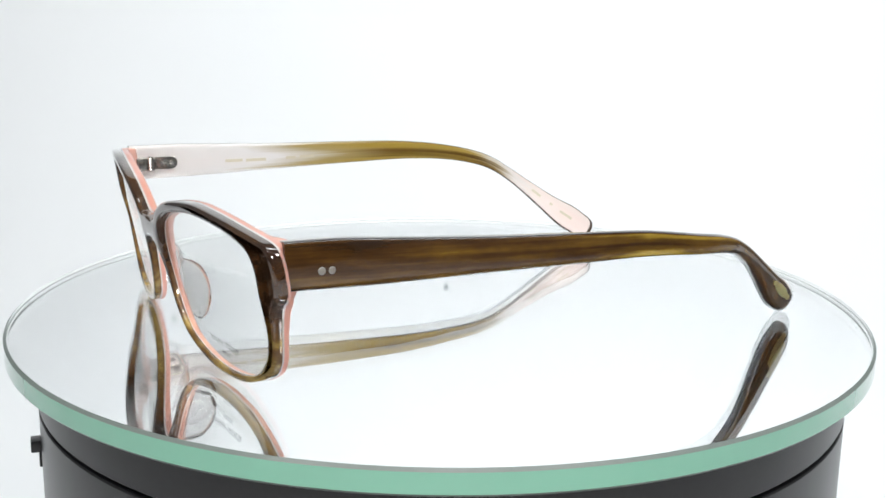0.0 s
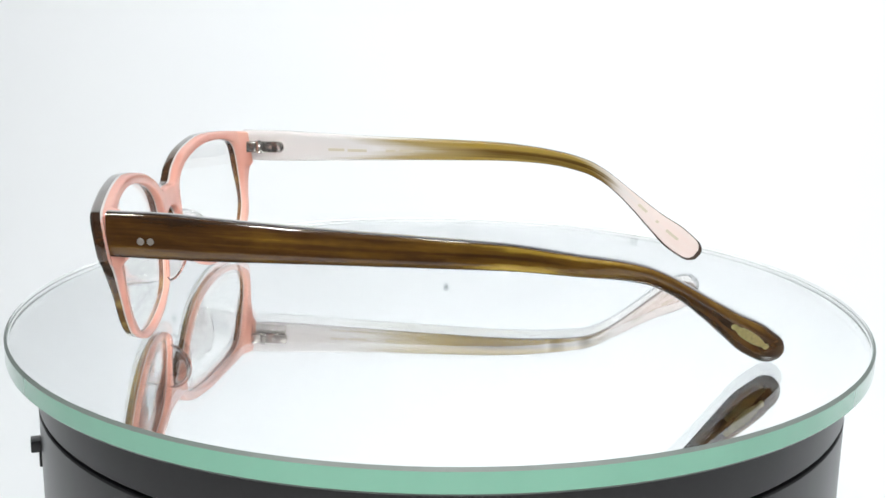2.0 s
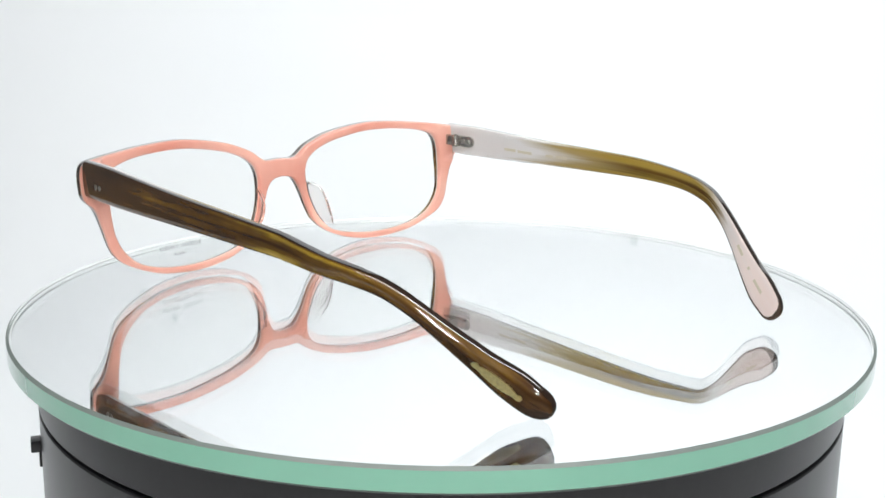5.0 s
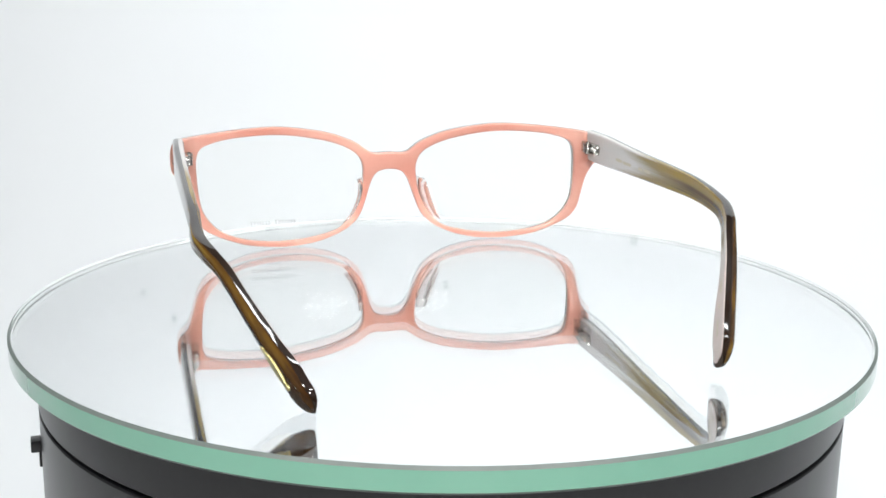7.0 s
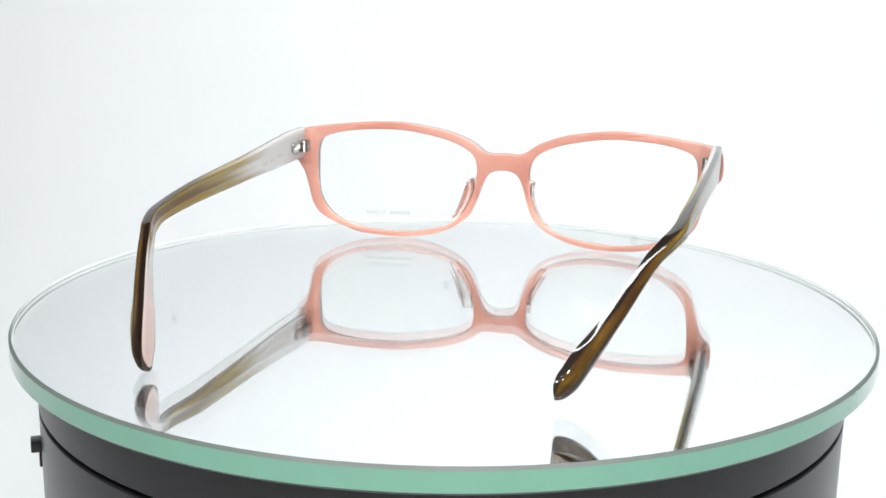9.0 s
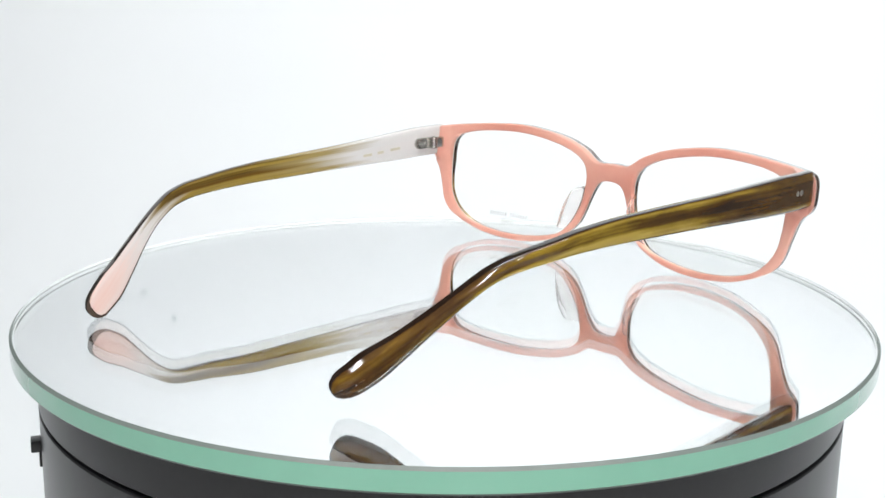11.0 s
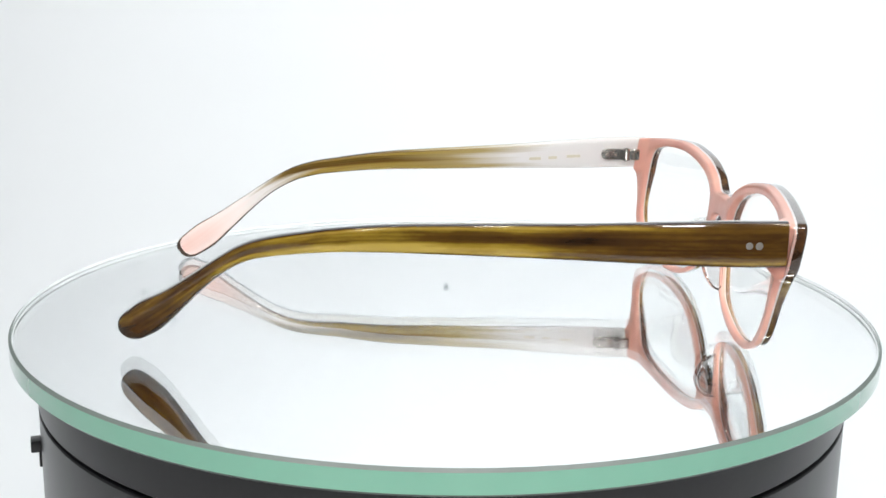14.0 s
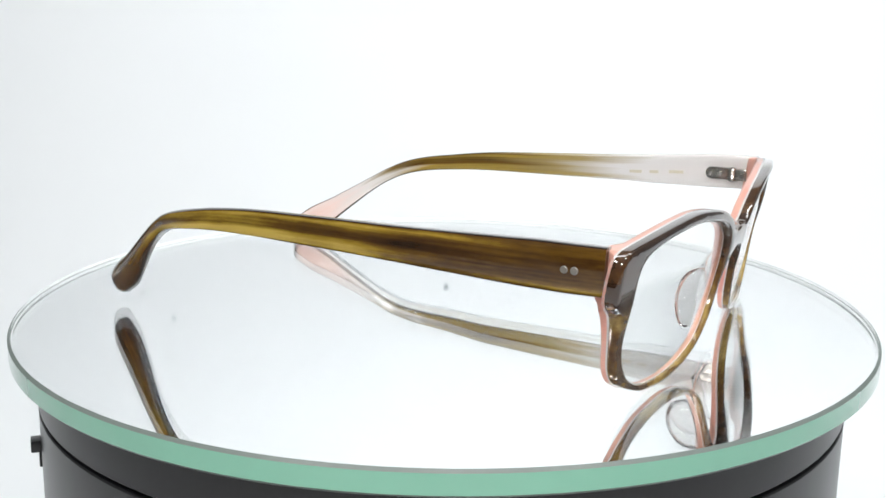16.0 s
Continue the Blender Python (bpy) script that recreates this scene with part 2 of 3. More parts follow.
def soft_box(lo, hi, r, seg=2):
    bm = bmesh.new()
    box(bm, lo, hi)
    bmesh.ops.bevel(bm, geom=list(bm.edges), offset=r, segments=seg, affect="EDGES", profile=0.5)
    return bm


def lathe(profile, n=128, closed=False):
    """Turns (radius, z) pairs about the z axis."""
    bm = bmesh.new()
    rings = [[bm.verts.new((r * math.cos(2 * math.pi * i / n), r * math.sin(2 * math.pi * i / n), z)) for i in range(n)] for r, z in profile]
    pairs = list(zip(rings, rings[1:])) + ([(rings[-1], rings[0])] if closed else [])
    for a, b in pairs:
        for i in range(n):
            bm.faces.new((a[i], a[(i + 1) % n], b[(i + 1) % n], b[i]))
    if not closed:
        bm.faces.new(rings[0])
        bm.faces.new(rings[-1])
    return bm


# ---- the white tent ----
# small spots on the cloth, seen in the mirror: across, up, radius
SPECKS = [(0.0022, 0.1625, 0.0023, SPECK_DARK), (-0.2239, 0.1927, 0.0024, SPECK), (-0.2483, 0.1708, 0.0026, SPECK_PALE), (0.1556, 0.1207, 0.0034, SPECK_PALE)]


def tent():
    w, back, near, low, high, r = 0.62, 0.62, -0.62, -0.16, 0.72, 0.25
    prof = [(near, low)]
    for i in range(13):
        a = math.pi / 2 * i / 12
        prof.append((back - r + r * math.sin(a), low + r - r * math.cos(a)))
    prof.append((back, high))
    bm = bmesh.new()
    rows = [[bm.verts.new((x, y, z)) for x in (-w, w)] for y, z in prof]
    for a, b in zip(rows, rows[1:]):
        bm.faces.new((a[0], a[1], b[1], b[0]))
    ob = part("backdrop", bm, TENT)
    tagged(ob, "seamless white cloth sweep, bright and slightly cool", "backdrop", kind="structure")
    for x, z, r, m in SPECKS:
        spot = bmesh.new()
        bmesh.ops.create_uvsphere(spot, u_segments=14, v_segments=8, radius=1.0, matrix=Matrix.Translation((x, back - 0.0004, z)) @ Matrix.Diagonal((r, 0.0004, r * 1.15, 1)))
        part("speck", spot, m, ob, "small grey spot on the cloth")
    # unseen walls and roof close the place; their dark tones shape the reflections
    for name, lo, hi in (("wall_west", (-w - 0.01, near, low), (-w, back, high)), ("wall_east", (w, near, low), (w + 0.01, back, high)),
                         ("wall_south", (-w, near - 0.01, low), (w, near, high)), ("ceiling", (-w, near, high), (w, back, high + 0.01))):
        bm = bmesh.new()
        box(bm, lo, hi)
        tagged(part(name, bm, {"wall_south": DIM, "ceiling": SIDE}.get(name, SIDE), smooth=False), {"wall_south": "unseen plain dim wall added behind the open side to darken reflections", "ceiling": "unseen plain grey roof added to darken reflections"}.get(name, "unseen plain grey side wall added to darken reflections"), "wall" if "wall" in name else "ceiling", kind="structure")


tent()

# ---- turntable ----
DISC_R, DISC_H = 106.8 * MM, 5.4 * MM
BASE_R = 100.8 * MM


def turntable():
    table = tagged(new("turntable"), "round black plastic display turntable with a thin groove round it", "turntable")
    top = -DISC_H - 0.12 * MM
    g = -17.0 * MM
    neck = BASE_R - 1.6 * MM
    platter = part("platter", lathe([(neck, top), (neck, top - 0.7 * MM), (BASE_R - 0.4 * MM, top - 0.7 * MM), (BASE_R, top - 1.1 * MM), (BASE_R, g + 0.3 * MM), (BASE_R - 0.3 * MM, g)], 160), BLACK, table, "satin black turning rim")
    part("groove", lathe([(neck, g), (neck, g - 0.95 * MM)]), GROOVE, table)
    low = -0.159
    part("base", lathe([(BASE_R - 0.3 * MM, g - 0.95 * MM), (BASE_R, g - 1.25 * MM), (BASE_R, low + 2 * MM), (BASE_R - 2 * MM, low)], 160), BLACK, table)
    side = pose(0, 0, 0, 0, 0, 19.5)
    sw = part("switch", soft_box((-BASE_R - 2.3 * MM, -2 * MM, -29.3 * MM), (-BASE_R + 2 * MM, 2 * MM, -26.4 * MM), 0.25 * MM), BLACK, table, "small black switch lever")
    sw.matrix_local = side
    part("stem", soft_box((-BASE_R - 0.6 * MM, -1.6 * MM, -33.2 * MM), (-BASE_R + 2 * MM, 1.6 * MM, -29.2 * MM), 0.25 * MM), BLACK, sw)
    return table, platter


TABLE, PLATTER = turntable()


def glass_disc():
    disc = tagged(new("glass_disc"), "thick round mirror-backed glass plate with a green edge", "glass plate")
    c = 0.65 * MM
    bm = lathe([(DISC_R - c, 0), (DISC_R, -c), (DISC_R, -DISC_H + c), (DISC_R - c, -DISC_H)], 192)
    for f in bm.faces:
        z = f.calc_center_median().z
        f.material_index = 0 if z > -1e-6 or z < -DISC_H + 1e-6 else 1 if -DISC_H + c < z < -c else 2
    glass = part("glass", bm, [PLATE_GLASS, GREEN_EDGE, FROSTED], disc)
    glass.visible_shadow = False
    # added ring: its pale colour stands in for light coming through the glass edge
    rim = DISC_R - 0.2 * MM
    part("edge_light_ring", lathe([(rim, -c - 0.05 * MM), (rim, -DISC_H + c), (rim - 0.08 * MM, -DISC_H + c), (rim - 0.08 * MM, -c - 0.05 * MM)], 192, True), EDGE_LIGHT, disc, "added pale ring, stands in for light through the glass edge")
    part("mirror_backing", lathe([(DISC_R - 1.0 * MM, -DISC_H - 0.04 * MM), (DISC_R - 1.0 * MM, -DISC_H - 0.1 * MM)], 192), MIRROR, disc, "silver mirror coating under the glass")
    return disc


DISC = glass_disc()

# ---- spectacles: millimetres, x across, y to the front, z up ----
BACK_Y, WRAP, LEAN, SKEW = 11.45, 0.00167, 0.15, -0.004
OUTER_HALF = [(0, 28.1), (3.7, 27.9), (5.8, 28.2), (7.5, 29.2), (10.0, 31.0), (13.0, 32.4), (18.1, 34.2), (25.1, 35.6), (35.2, 36.7), (46.3, 36.3), (56.3, 35.3), (62.5, 34.5), (65.2, 33.9), (66.8, 32.4), (67.4, 29.5), (67.3, 25.5), (66.4, 23.7), (64.9, 22.3), (63.7, 20.3), (62.4, 16.0), (60.8, 10.6), (58.3, 7.2), (54.7, 5.0), (50.8, 3.3), (45.7, 1.6), (39.8, 0.7), (33.8, 0.3), (27.8, 0.6), (21.9, 1.7), (16.9, 3.5), (13.0, 5.7), (10.0, 8.8), (8.1, 13.1), (6.8, 17.0), (5.5, 20.2), (3.6, 22.2)]
INNER_EYE = [(59.9, 22.9), (59.9, 27.9), (58.8, 30.7), (56.3, 32.2), (50.2, 33.6), (41.2, 34.3), (33.1, 34.2), (25.1, 33.1), (18.0, 31.5), (12.8, 29.4), (9.8, 27.0), (8.5, 23.8), (8.6, 20.0), (9.4, 16.1), (11.3, 11.1), (14.0, 7.1), (17.4, 4.6), (23.9, 2.9), (30.8, 2.1), (37.8, 2.1), (45.7, 3.2), (51.8, 5.3), (55.8, 8.4), (58.5, 12.6), (59.5, 17.5)]


def smooth(v, a, b):
    t = min(1.0, max(0.0, (v - a) / (b - a)))
    return t * t * (3 - 2 * t)


def bend(x, y, z):
    """From the flat front (y: depth from its back face) to its curved place, in metres."""
    if y < 1.69:
        # the end pieces are thicker behind, with a mitred seam to the side arm
        a = abs(x)
        block = smooth(a, 60.3, 62.8) * (1 - smooth(a, 63.2, 65.4)) * smooth(z, 22.5, 25.0)
        y -= (1 - max(y, 0) / 1.7) * (1.9 * block - 2.6 * smooth(a, 64.5, 67.0))
    # the lower rims are thinner than the brow and the end pieces
    y = 2.0 + (y - 2.0) * (0.68 + 0.32 * smooth(z, 14, 25))
    return Vector((x, y + BACK_Y - WRAP * x * x + LEAN * (z - 17) - SKEW * x, z)) * MM


def front_loops():
    half = OUTER_HALF
    whole = [(-x, z) for x, z in half] + [(0, 22.9)] + [(x, z) for x, z in half[:0:-1]]
    outer = spline(whole, 5, True)
    right = spline(INNER_EYE, 5, True)
    left = right[::-1] * np.array([-1, 1])
    return outer, right, left


def layer(y_back, y_front, round_back, round_front, grow=0.0):
    """One laminate sheet of the front, with rounded edges where asked."""
    bm = bmesh.new()
    outer, right, left = front_loops()
    steps = []
    rb, rf = round_back, round_front
    for i in range(4 if rb else 1):
        a = math.pi / 2 * (i / 3 if rb else 1)
        steps.append((rb * (1 - math.sin(a)), y_back + rb * (1 - math.cos(a)) if rb else y_back))
    for i in range(4 if rf else 1):
        a = math.pi / 2 * (i / 3 if rf else 0)
        steps.append((rf * (1 - math.cos(a)), y_front - rf * (1 - math.sin(a)) if rf else y_front))
    caps = {0: [], len(steps) - 1: []}
    for loop, sign in ((outer, 1), (right, -1), (left, -1)):
        rings = []
        for d, y in steps:
            pts = inward(loop, d - (grow if loop is not outer else 0), sign)
            rings.append([bm.verts.new((x, y, z)) for x, z in pts])
        n = len(loop)
        for a, b in zip(rings, rings[1:]):
            for i in range(n):
                bm.faces.new((a[i], a[(i + 1) % n], b[(i + 1) % n], b[i]))
        for k in caps:
            caps[k] += [bm.edges.get((rings[k][i], rings[k][(i + 1) % n])) for i in range(n)]
    for k in caps:
        bmesh.ops.triangle_fill(bm, use_beauty=True, edges=caps[k])
    for x in sorted([*np.arange(-60, 61, 3.0), *(g * e for g in (-1, 1) for e in (61.2, 62.2, 63.3, 64.6, 65.8, 66.7))]):
        bmesh.ops.bisect_plane(bm, geom=list(bm.verts) + list(bm.edges) + list(bm.faces), plane_co=(x, 0, 0), plane_no=(1, 0, 0))
    for v in bm.verts:
        v.co = bend(*v.co)
    return bm


def lens(sign):
    loop = spline(INNER_EYE, 3, True) * np.array([sign, 1])
    c = loop.mean(0)
    bm = bmesh.new()
    for y in (1.9, 2.9):
        rings = []
        for f in (1.008, 0.8, 0.6, 0.4, 0.2):
            pts = c + (loop - c) * f
            rings.append([bm.verts.new(bend(x, y + 0.0012 * (1 - f * f) * 300, z)) for x, z in pts])
        for a, b in zip(rings, rings[1:]):
            for i in range(len(loop)):
                bm.faces.new((a[i], a[(i + 1) % len(loop)], b[(i + 1) % len(loop)], b[i]))
        bm.faces.new(rings[-1])
        if y < 2:
            first = rings[0]
        else:
            for i in range(len(loop)):
                bm.faces.new((first[i], first[(i + 1) % len(loop)], rings[0][(i + 1) % len(loop)], rings[0][i]))
    return bm


def lens_mark(x0, x1, z0, z1):
    """A row of short strokes printed on the lens."""
    bm = bmesh.new()
    n = 7
    step = (x1 - x0) / n
    for i in range(n):
        a, b = x0 + i * step, x0 + (i + 0.72) * step
        bm.faces.new([bm.verts.new(bend(x, 3.6, z)) for x, z in ((a, z0), (b, z0), (b, z1), (a, z1))])
    ext = bmesh.ops.extrude_face_region(bm, geom=list(bm.faces))
    for v in ext["geom"]:
        if isinstance(v, bmesh.types.BMVert):
            v.co.y += 0.06 * MM
    return bm


def nose_pad(sign):
    """A clear thin wing that stands back from the rim beside the nose."""
    edge = spline([(8.0, 20.4), (8.3, 17.6), (9.2, 14.2), (10.8, 10.6), (12.9, 7.4)], 6, False)
    bm = bmesh.new()
    n, m = len(edge), 10
    grids = []
    for side in (-1, 1):
        g = []
        for i, (x, z) in enumerate(edge):
            f = i / (n - 1)
            reach = 6.2 * (math.sin(math.pi * min(1, max(0, 0.02 + 0.96 * f ** 0.85))) ** 0.55)
            row = []
            for j in range(m + 1):
                w = j / m
                thick = 0.62 * math.sqrt(max(0.02, 1 - w ** 6)) * (0.55 + 0.45 * math.sin(math.pi * f) ** 0.5)
                px = x + 0.9 + 1.9 * w ** 1.5 + side * thick
                py = BACK_Y + 0.9 - WRAP * x * x + LEAN * (z - 17) - reach * w
                row.append(bm.verts.new(Vector((sign * px, py, z - 0.5 * w)) * MM))
            g.append(row)
        grids.append(g)
        for i in range(n - 1):
            for j in range(m):
                bm.faces.new((g[i][j], g[i + 1][j], g[i + 1][j + 1], g[i][j + 1]))
    a, b = grids
    rim = [(i, 0) for i in range(n)] + [(n - 1, j) for j in range(1, m + 1)] + [(i, m) for i in range(n - 2, -1, -1)] + [(0, j) for j in range(m - 1, 0, -1)]
    for p, q in zip(rim, rim[1:] + rim[:1]):
        bm.faces.new((a[p[0]][p[1]], a[q[0]][q[1]], b[q[0]][q[1]], b[p[0]][p[1]]))
    return bm


# side arm, stations: top y z, bottom y z, outer face x, thickness
TEMPLE = [(7.4, 34.5, 7.4, 25.2, 66.6, 3.4), (-4, 34.3, -4, 24.9, 66.8, 3.3), (-15, 33.5, -15, 24.7, 66.7, 3.1), (-37, 31.9, -37, 24.6, 66.3, 2.8), (-59, 30.7, -59, 24.4, 65.9, 2.6),
          (-75, 29.6, -75, 24.1, 65.6, 2.6), (-91, 27.3, -89, 23.1, 64.7, 2.9), (-99.5, 25.3, -97.3, 21.8, 62.4, 3.1), (-105, 22.9, -102.8, 20.0, 60.0, 3.2),
          (-111, 19.3, -108.4, 16.7, 57.5, 3.3), (-117, 15.5, -113.6, 12.5, 54.9, 3.6), (-123, 12.0, -118.5, 8.0, 52.1, 3.8), (-128.6, 9.4, -123.7, 3.4, 49.3, 3.8), (-132.1, 7.0, -128.0, 1.0, 47.4, 3.6)]


def temple_stations(sign):
    """The stations of one side arm; the one that carries no emblem stands a little higher."""
    st = spline(TEMPLE, 5, False)
    if sign > 0:
        for c in (0, 2):
            st[:, c + 1] += np.interp(-st[:, c], (0, 45, 85, 105, 133), (0.2, 2.0, 3.4, 3.4, 2.0))
            st[:, c] += np.interp(-st[:, c], (100, 133), (0.0, 1.6))
        st[:, 4] += np.interp(-st[:, 0], (85, 131), (0.0, 1.8))
    else:
        for c in (0, 2):
            st[:, c + 1] += np.interp(-st[:, c], (0, 60, 88, 108, 120, 133), (0.0, -0.3, -0.3, 0.6, 0.7, 0.0))
            st[:, c] -= np.interp(-st[:, c], (100, 133), (0.0, 0.2))
        st[:, 4] += np.interp(-st[:, 0], (75, 100, 133), (0.0, 1.8, 2.6))
    return st


def on_arm(sign, u, v, outer):
    """A point on an arm's outer or inner face: u mm along its middle line from the front end, v mm up from it."""
    st = temple_stations(sign)
    mid = np.stack([(st[:, 0] + st[:, 2]) / 2, (st[:, 1] + st[:, 3]) / 2], 1)
    run = np.concatenate([[0], np.cumsum(np.linalg.norm(np.diff(mid, axis=0), axis=1))])
    y, z, x, th = (np.interp(u, run, c) for c in (mid[:, 0], mid[:, 1], st[:, 4], st[:, 5]))
    up = np.array([np.interp(u, run, st[:, 0] - st[:, 2]), np.interp(u, run, st[:, 1] - st[:, 3])])
    up /= np.linalg.norm(up)
    return Vector((sign * (x if outer else x - th), y + up[0] * v, z + up[1] * v))


def on_arm_patch(sign, ring, centre, outer, proud=0.14):
    """A thin inlay whose outline (along, up) in mm lies on an arm's face."""
    bm = bmesh.new()
    way = sign if outer else -sign
    tops, lows = [], []
    for du, dv in ring:
        p = on_arm(sign, centre[0] + du, centre[1] + dv, outer)
        tops.append(bm.verts.new((p + Vector((way * proud, 0, 0))) * MM))
        lows.append(bm.verts.new((p - Vector((way * 0.5, 0, 0))) * MM))
    n = len(ring)
    hub = on_arm(sign, centre[0], centre[1], outer)
    mid = bm.verts.new((hub + Vector((way * (proud + 0.02), 0, 0))) * MM)
    bm.faces.new(lows)
    for i in range(n):
        bm.faces.new((mid, tops[i], tops[(i + 1) % n]))
        bm.faces.new((tops[i], tops[(i + 1) % n], lows[(i + 1) % n], lows[i]))
    return bm


def bar_ring(length, height):
    return [(-length / 2, -height / 2), (length / 2, -height / 2), (length / 2, height / 2), (-length / 2, height / 2)]


def temple_half(sign, outer):
    """The outer or the inner lamination of a side arm, as one closed sheet."""
    st = list(temple_stations(sign))
    end = st[-1]
    mid = np.array([(end[0] + end[2]) / 2, (end[1] + end[3]) / 2])
    go = np.array([-3.7, -2.3])
    for f, s in ((0.3, 0.97), (0.6, 0.86), (0.85, 0.66), (1.0, 0.42), (1.06, 0.16)) if outer else ((0.35, 0.93), (0.62, 0.72), (0.76, 0.36)):
        t, b = mid + (end[:2] - mid) * s + go * f, mid + (end[2:4] - mid) * s + go * f
        thick = end[5] * math.sqrt(1 - (f / 1.1) ** 2)
        st.append(np.array([t[0], t[1], b[0], b[1], end[4] - (end[5] - thick) / 2 - 2.0 * f, thick]))
    bm = bmesh.new()
    grain = bm.verts.layers.float_vector.new("grain")
    grain_up = bm.verts.layers.float.new("grain_up")
    rings = []
    n = 20
    along, last = 0.0, None
    for yt, zt, yb, zb, x, th in st:
        ring = []
        here = np.array([(yt + yb) / 2, (zt + zb) / 2])
        along += 0.0 if last is None else float(np.linalg.norm(here - last))
        last = here
        high = math.hypot(yt - yb, zt - zb)
        # the horn sheet makes up most of the thickness from the bend on
        share = 0.52 + 0.40 * smooth(along, 66, 106)
        # the section is flat in front and grows rounder behind the bend
        e = 0.42 + 0.36 * smooth(along, 84, 124) if outer else 0.42
        for i in range(n + 1):
            a = -math.pi / 2 + math.pi * i / n
            c, s = math.cos(a), math.sin(a)
            up = math.copysign(abs(s) ** e, s)
            side = abs(c) ** e
            if outer and up < 0:
                up *= 1 + 0.07 * smooth(along, 96, 112)
            if not outer:
                up *= 1 - 0.07 * smooth(along, 70, 116)
            y, z = (yt + yb) / 2 + (yt - yb) / 2 * up, (zt + zb) / 2 + (zt - zb) / 2 * up
            split = x - th * share
            px = split + side * th * share if outer else split - side * th * (1 - share)
            v = bm.verts.new(Vector((sign * px, y, z)) * MM)
            v[grain] = Vector((along, px, up * max(high, 4.5) / 2 + 40 * sign)) * MM
            # falls below zero on the edges, so the horn can be painted darker there
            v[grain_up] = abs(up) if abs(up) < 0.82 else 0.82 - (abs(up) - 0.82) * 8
            ring.append(v)
        rings.append(ring)
    for a, b in zip(rings, rings[1:]):
        for i in range(n + 1):
            j = (i + 1) % (n + 1)
            f = bm.faces.new((a[i], a[j], b[j], b[i]))
            # the glued side of the horn sheet is left matt
            f.material_index = 1 if outer and i == n else 0
    bm.faces.new(rings[0])
    bm.faces.new(rings[-1])
    return bm


def disc_bm(centre, normal, radius, height, n=24):
    bm = bmesh.new()
    rot = Vector(normal).to_track_quat("Z", "Y").to_matrix().to_4x4()
    bmesh.ops.create_cone(bm, cap_ends=True, segments=n, radius1=radius * MM, radius2=radius * 0.8 * MM, depth=height * MM, matrix=Matrix.Translation(Vector(centre) * MM) @ rot)
    return bm


def mm_box(lo, hi, r):
    return soft_box([v * MM for v in lo], [v * MM for v in hi], r * MM)


def badge(sign):
    """A slim gold emblem: a scalloped oval with small finials at both ends."""
    def half(u):
        a = abs(u)
        if a < 4.1:
            return 1.12 * math.sqrt(1 - (a / 4.35) ** 2) * (1 + 0.08 * math.cos(7 * u))
        return 0.28 + 0.4 * math.sin(math.pi * (a - 4.1) / 1.3)

    us = [-5.4 + 10.8 * i / 54 for i in range(55)]
    ring = [(u, half(u)) for u in us] + [(u, -half(u)) for u in reversed(us)]
    return on_arm_patch(sign, ring, (137.9, 0.3), True, 0.3)


def hinge_shift(sign):
    """One hinge is set a little lower and further back than the other."""
    return Vector((0, -0.8, -0.5) if sign < 0 else (0, 0, 0)) * MM


def hinge_plate(sign):
    """A flat steel tongue, rounded at its back end."""
    ring = [(1.2, 28.05), (1.2, 31.45)]
    for i in range(13):
        a = math.pi / 2 + math.pi * i / 12
        ring.append((-4.0 + 1.7 * math.cos(a), 29.75 + 1.7 * math.sin(a)))
    bm = bmesh.new()
    near = [bm.verts.new(Vector((sign * 62.6, y, z)) * MM) for y, z in ring]
    far = [bm.verts.new(Vector((sign * 63.8, y, z)) * MM) for y, z in ring]
    cap = bm.faces.new(near)
    bm.faces.new(far)
    n = len(ring)
    for i in range(n):
        bm.faces.new((near[i], near[(i + 1) % n], far[(i + 1) % n], far[i]))
    bmesh.ops.bevel(bm, geom=list(cap.edges), offset=0.3 * MM, segments=2, affect="EDGES", profile=0.5)
    return bm


def temple(parent, sign, lean):
    hinge = Matrix.Translation(Vector((sign * 64, 4, 0)) * MM)
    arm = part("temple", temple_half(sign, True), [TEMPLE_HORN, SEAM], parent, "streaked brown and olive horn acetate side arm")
    arm.matrix_local = hinge @ pose(0, 0, 0, 0, 0, lean) @ hinge.inverted()
    part("inner_layer", temple_half(sign, False), TEMPLE_INSIDE, arm, "milky white lining fading to olive and pink")
    ry, rz = (-0.6, 28.7) if sign < 0 else (0.6, 29.9)
    for y in (-1.0, 1.0):
        part("rivet", disc_bm((sign * 66.75, y + ry, rz), (sign, 0, 0), 0.82, 0.16), RIVET, arm, "round silver rivet")
    plate = part("hinge_plate", hinge_plate(sign), STEEL, arm, "small steel hinge plate with a round end")
    plate.location = hinge_shift(sign)
    for y in (-4.0, -1.5):
        part("screw", disc_bm((sign * 62.4, y, 29.75), (-sign, 0, 0), 0.72, 0.5), SCREW, plate, "bright screw head")
    for u, v, length in INSIDE_PRINT[sign]:
        part("print", on_arm_patch(sign, bar_ring(length, 0.8), (u, v), False, 0.06), GOLD_PRINT, arm)
    return arm


# printed lines inside the arms: along, up, length
INSIDE_PRINT = {-1: [(22.5, -0.6, 4.2), (29, -0.8, 2.6), (34.5, -0.9, 3.6)],
                1: [(29.5, -0.6, 5.0), (36, -0.7, 6.0), (46.5, -0.6, 3.0), (51.5, -0.5, 4.5), (127, 0.2, 3.2), (132.5, 0.2, 0.9), (138, 0.0, 4.2)]}


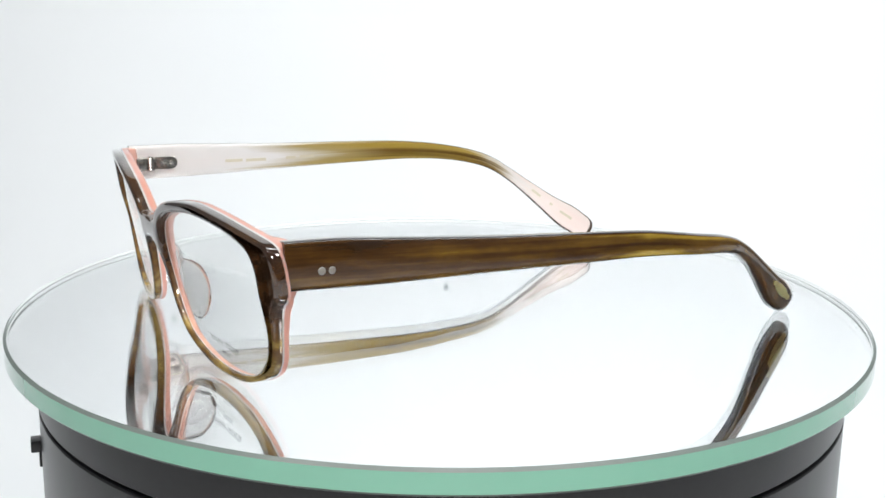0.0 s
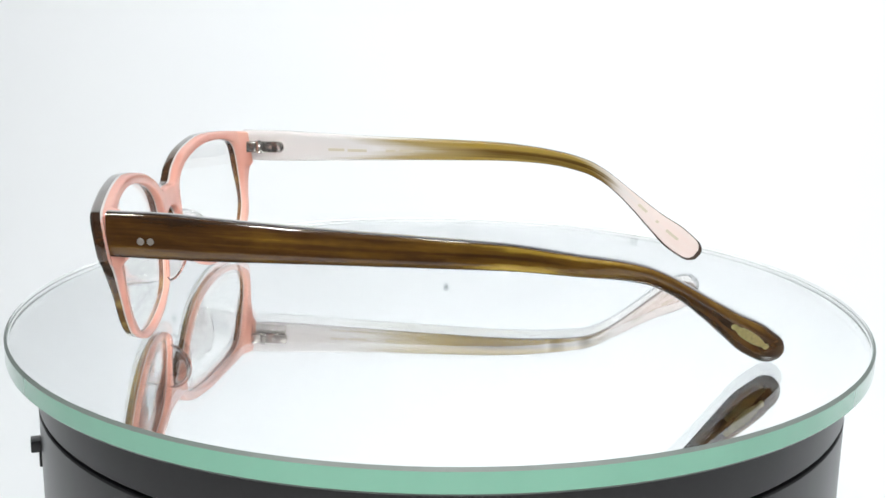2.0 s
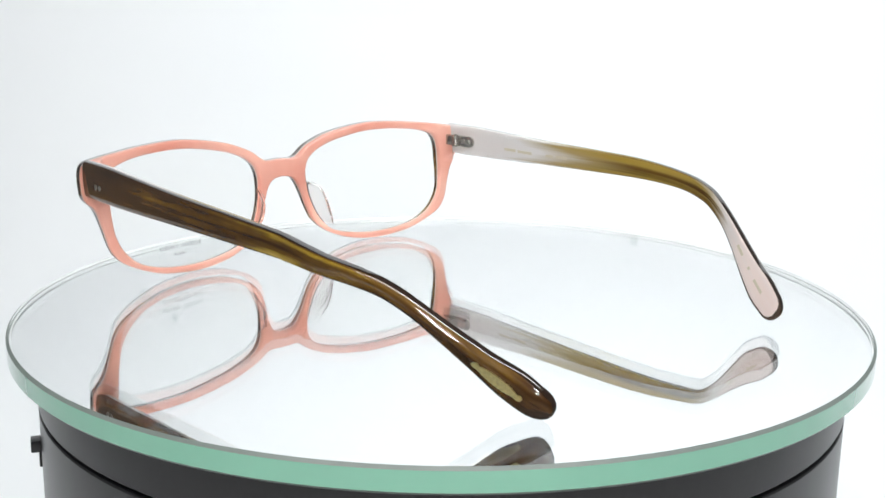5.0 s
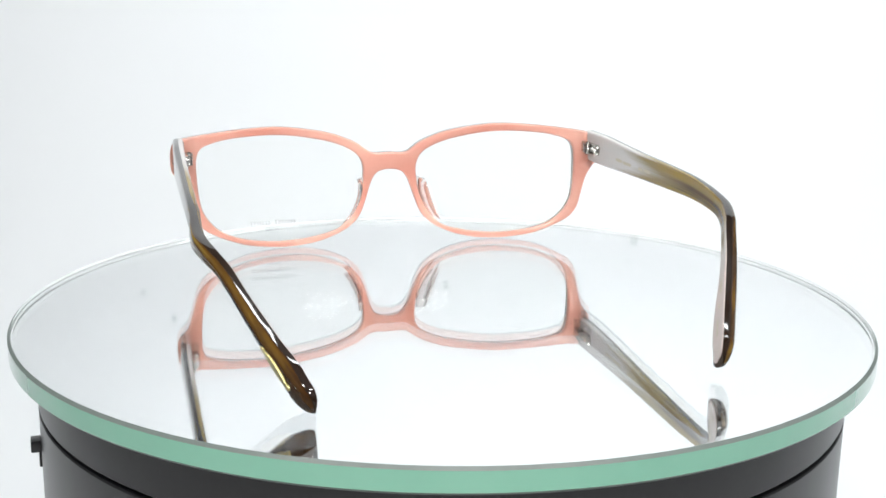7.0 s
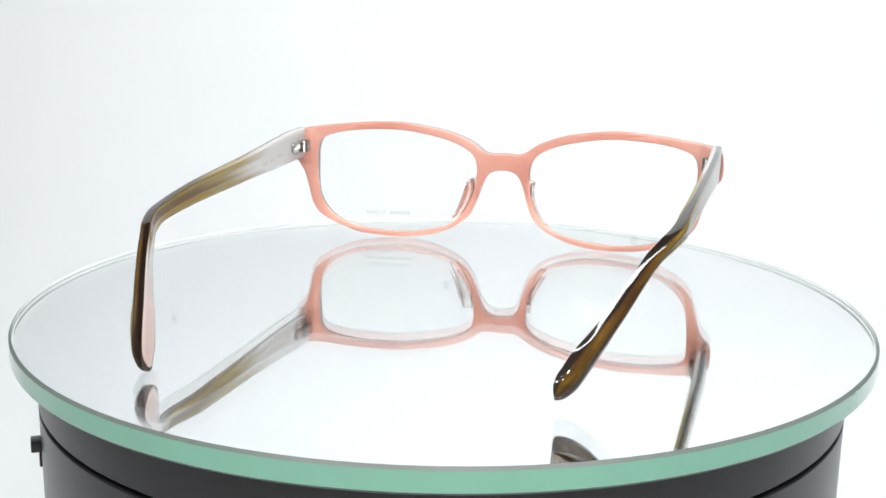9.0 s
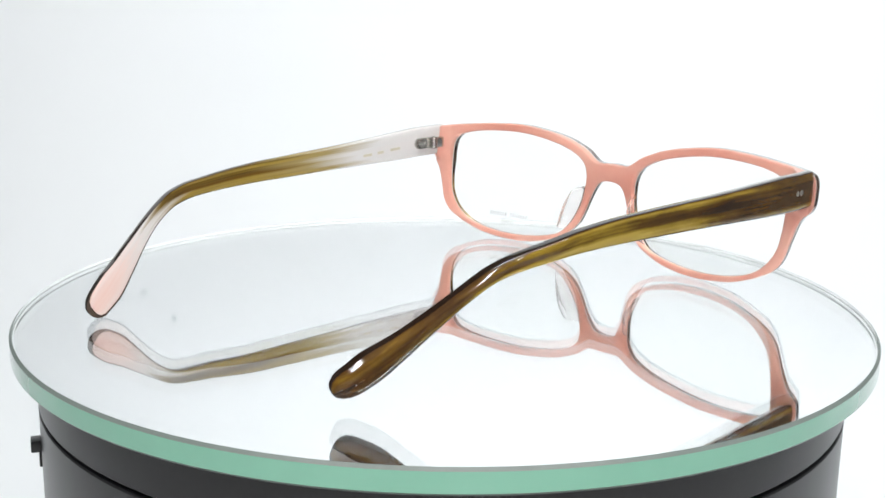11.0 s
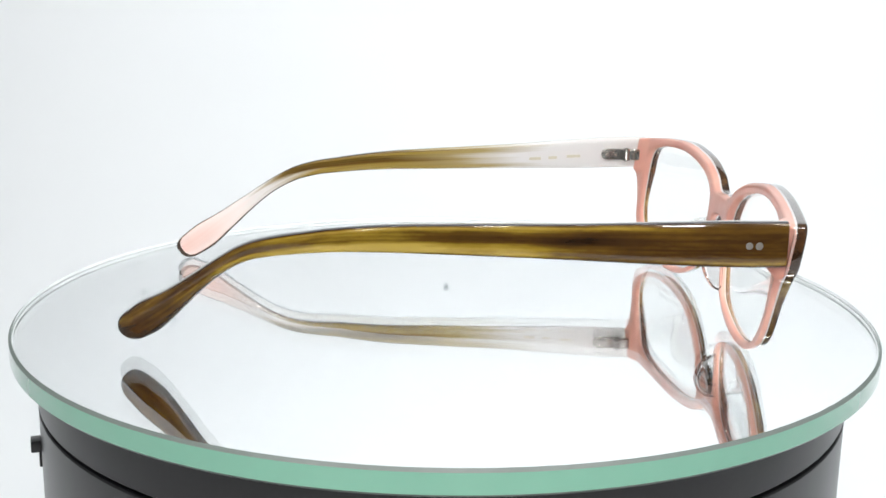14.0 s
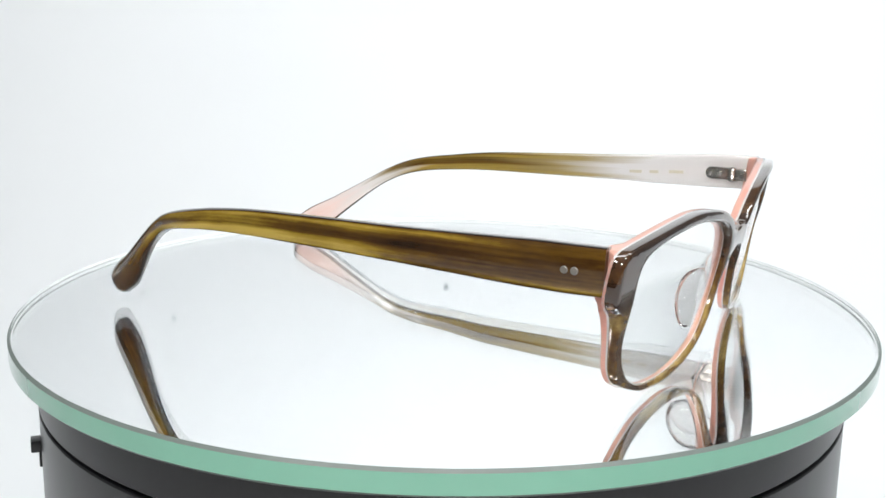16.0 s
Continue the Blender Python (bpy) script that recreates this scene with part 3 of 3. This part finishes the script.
def eyeglasses():
    ob = tagged(new("eyeglasses"), "brown and pink acetate spectacles with open arms and clear lenses", "eyeglasses")
    part("front_face", layer(2.2, 4.5, 0, 0.85), FRONT_HORN, ob, "dark brown tortoise acetate front")
    part("middle_layer", layer(1.7, 2.195, 0, 0, -0.02), WHITE, ob, "thin white acetate layer")
    part("back_layer", layer(0.0, 1.695, 0.6, 0), PINK, ob, "salmon pink acetate lining")
    for s in (-1, 1):
        glass = part("lens", lens(s), LENS, ob, "clear demonstration lens")
        glass.visible_shadow = False
        if s < 0:
            for x0, x1, z0, z1 in ((-44.2, -37.8, 6.9, 8.1), (-36.6, -29.9, 6.9, 8.1), (-39.5, -35.0, 5.0, 5.8)):
                part("printed_mark", lens_mark(x0, x1, z0, z1), PRINT, glass, "faint grey print")
        pad = part("nose_pad", nose_pad(s), PAD, ob, "clear moulded nose pad")
        pad.visible_shadow = False
        knuckle = part("hinge", mm_box((s * 61.5, 3.0, 28.1), (s * 63.3, 6.0, 31.4), 0.3), STEEL, ob, "steel barrel hinge")
        knuckle.location = hinge_shift(s)
        for z in (28.35, 29.3, 30.25, 31.2):
            part("barrel", disc_bm((s * 62.2, 2.0, z), (0, 0, 1), 1.15, 0.72), STEEL, knuckle)
        part("pin", disc_bm((s * 62.2, 2.0, 29.8), (0, 0, 1), 0.6, 4.0), DARK_STEEL, knuckle, "dark hinge pin")
        arm = temple(ob, s, 0.0 if s < 0 else -2.2)
        if s < 0:
            part("emblem", badge(s), GOLD, arm, "slim gold oval emblem")
    return ob


GLASSES = eyeglasses()


def motions():
    """The disc, its platter and the spectacles turn together at an even pace."""
    rows_disc, rows_glasses, rows_platter = [], [], []
    for i in range(33):
        t = i * 0.5
        a = TURN_START - TURN_RATE * t
        r = pose(0, 0, 0, 0, 0, a)
        rows_disc.append((t, r @ Matrix.Translation(DISC_OFF)))
        rows_platter.append((t, r))
        rows_glasses.append((t, r @ Matrix.Translation(SIT) @ pose(0, 0, 0, 0, 0, SIT_TURN)))
    walk(DISC, rows_disc)
    walk(PLATTER, rows_platter)
    walk(GLASSES, rows_glasses)


motions()
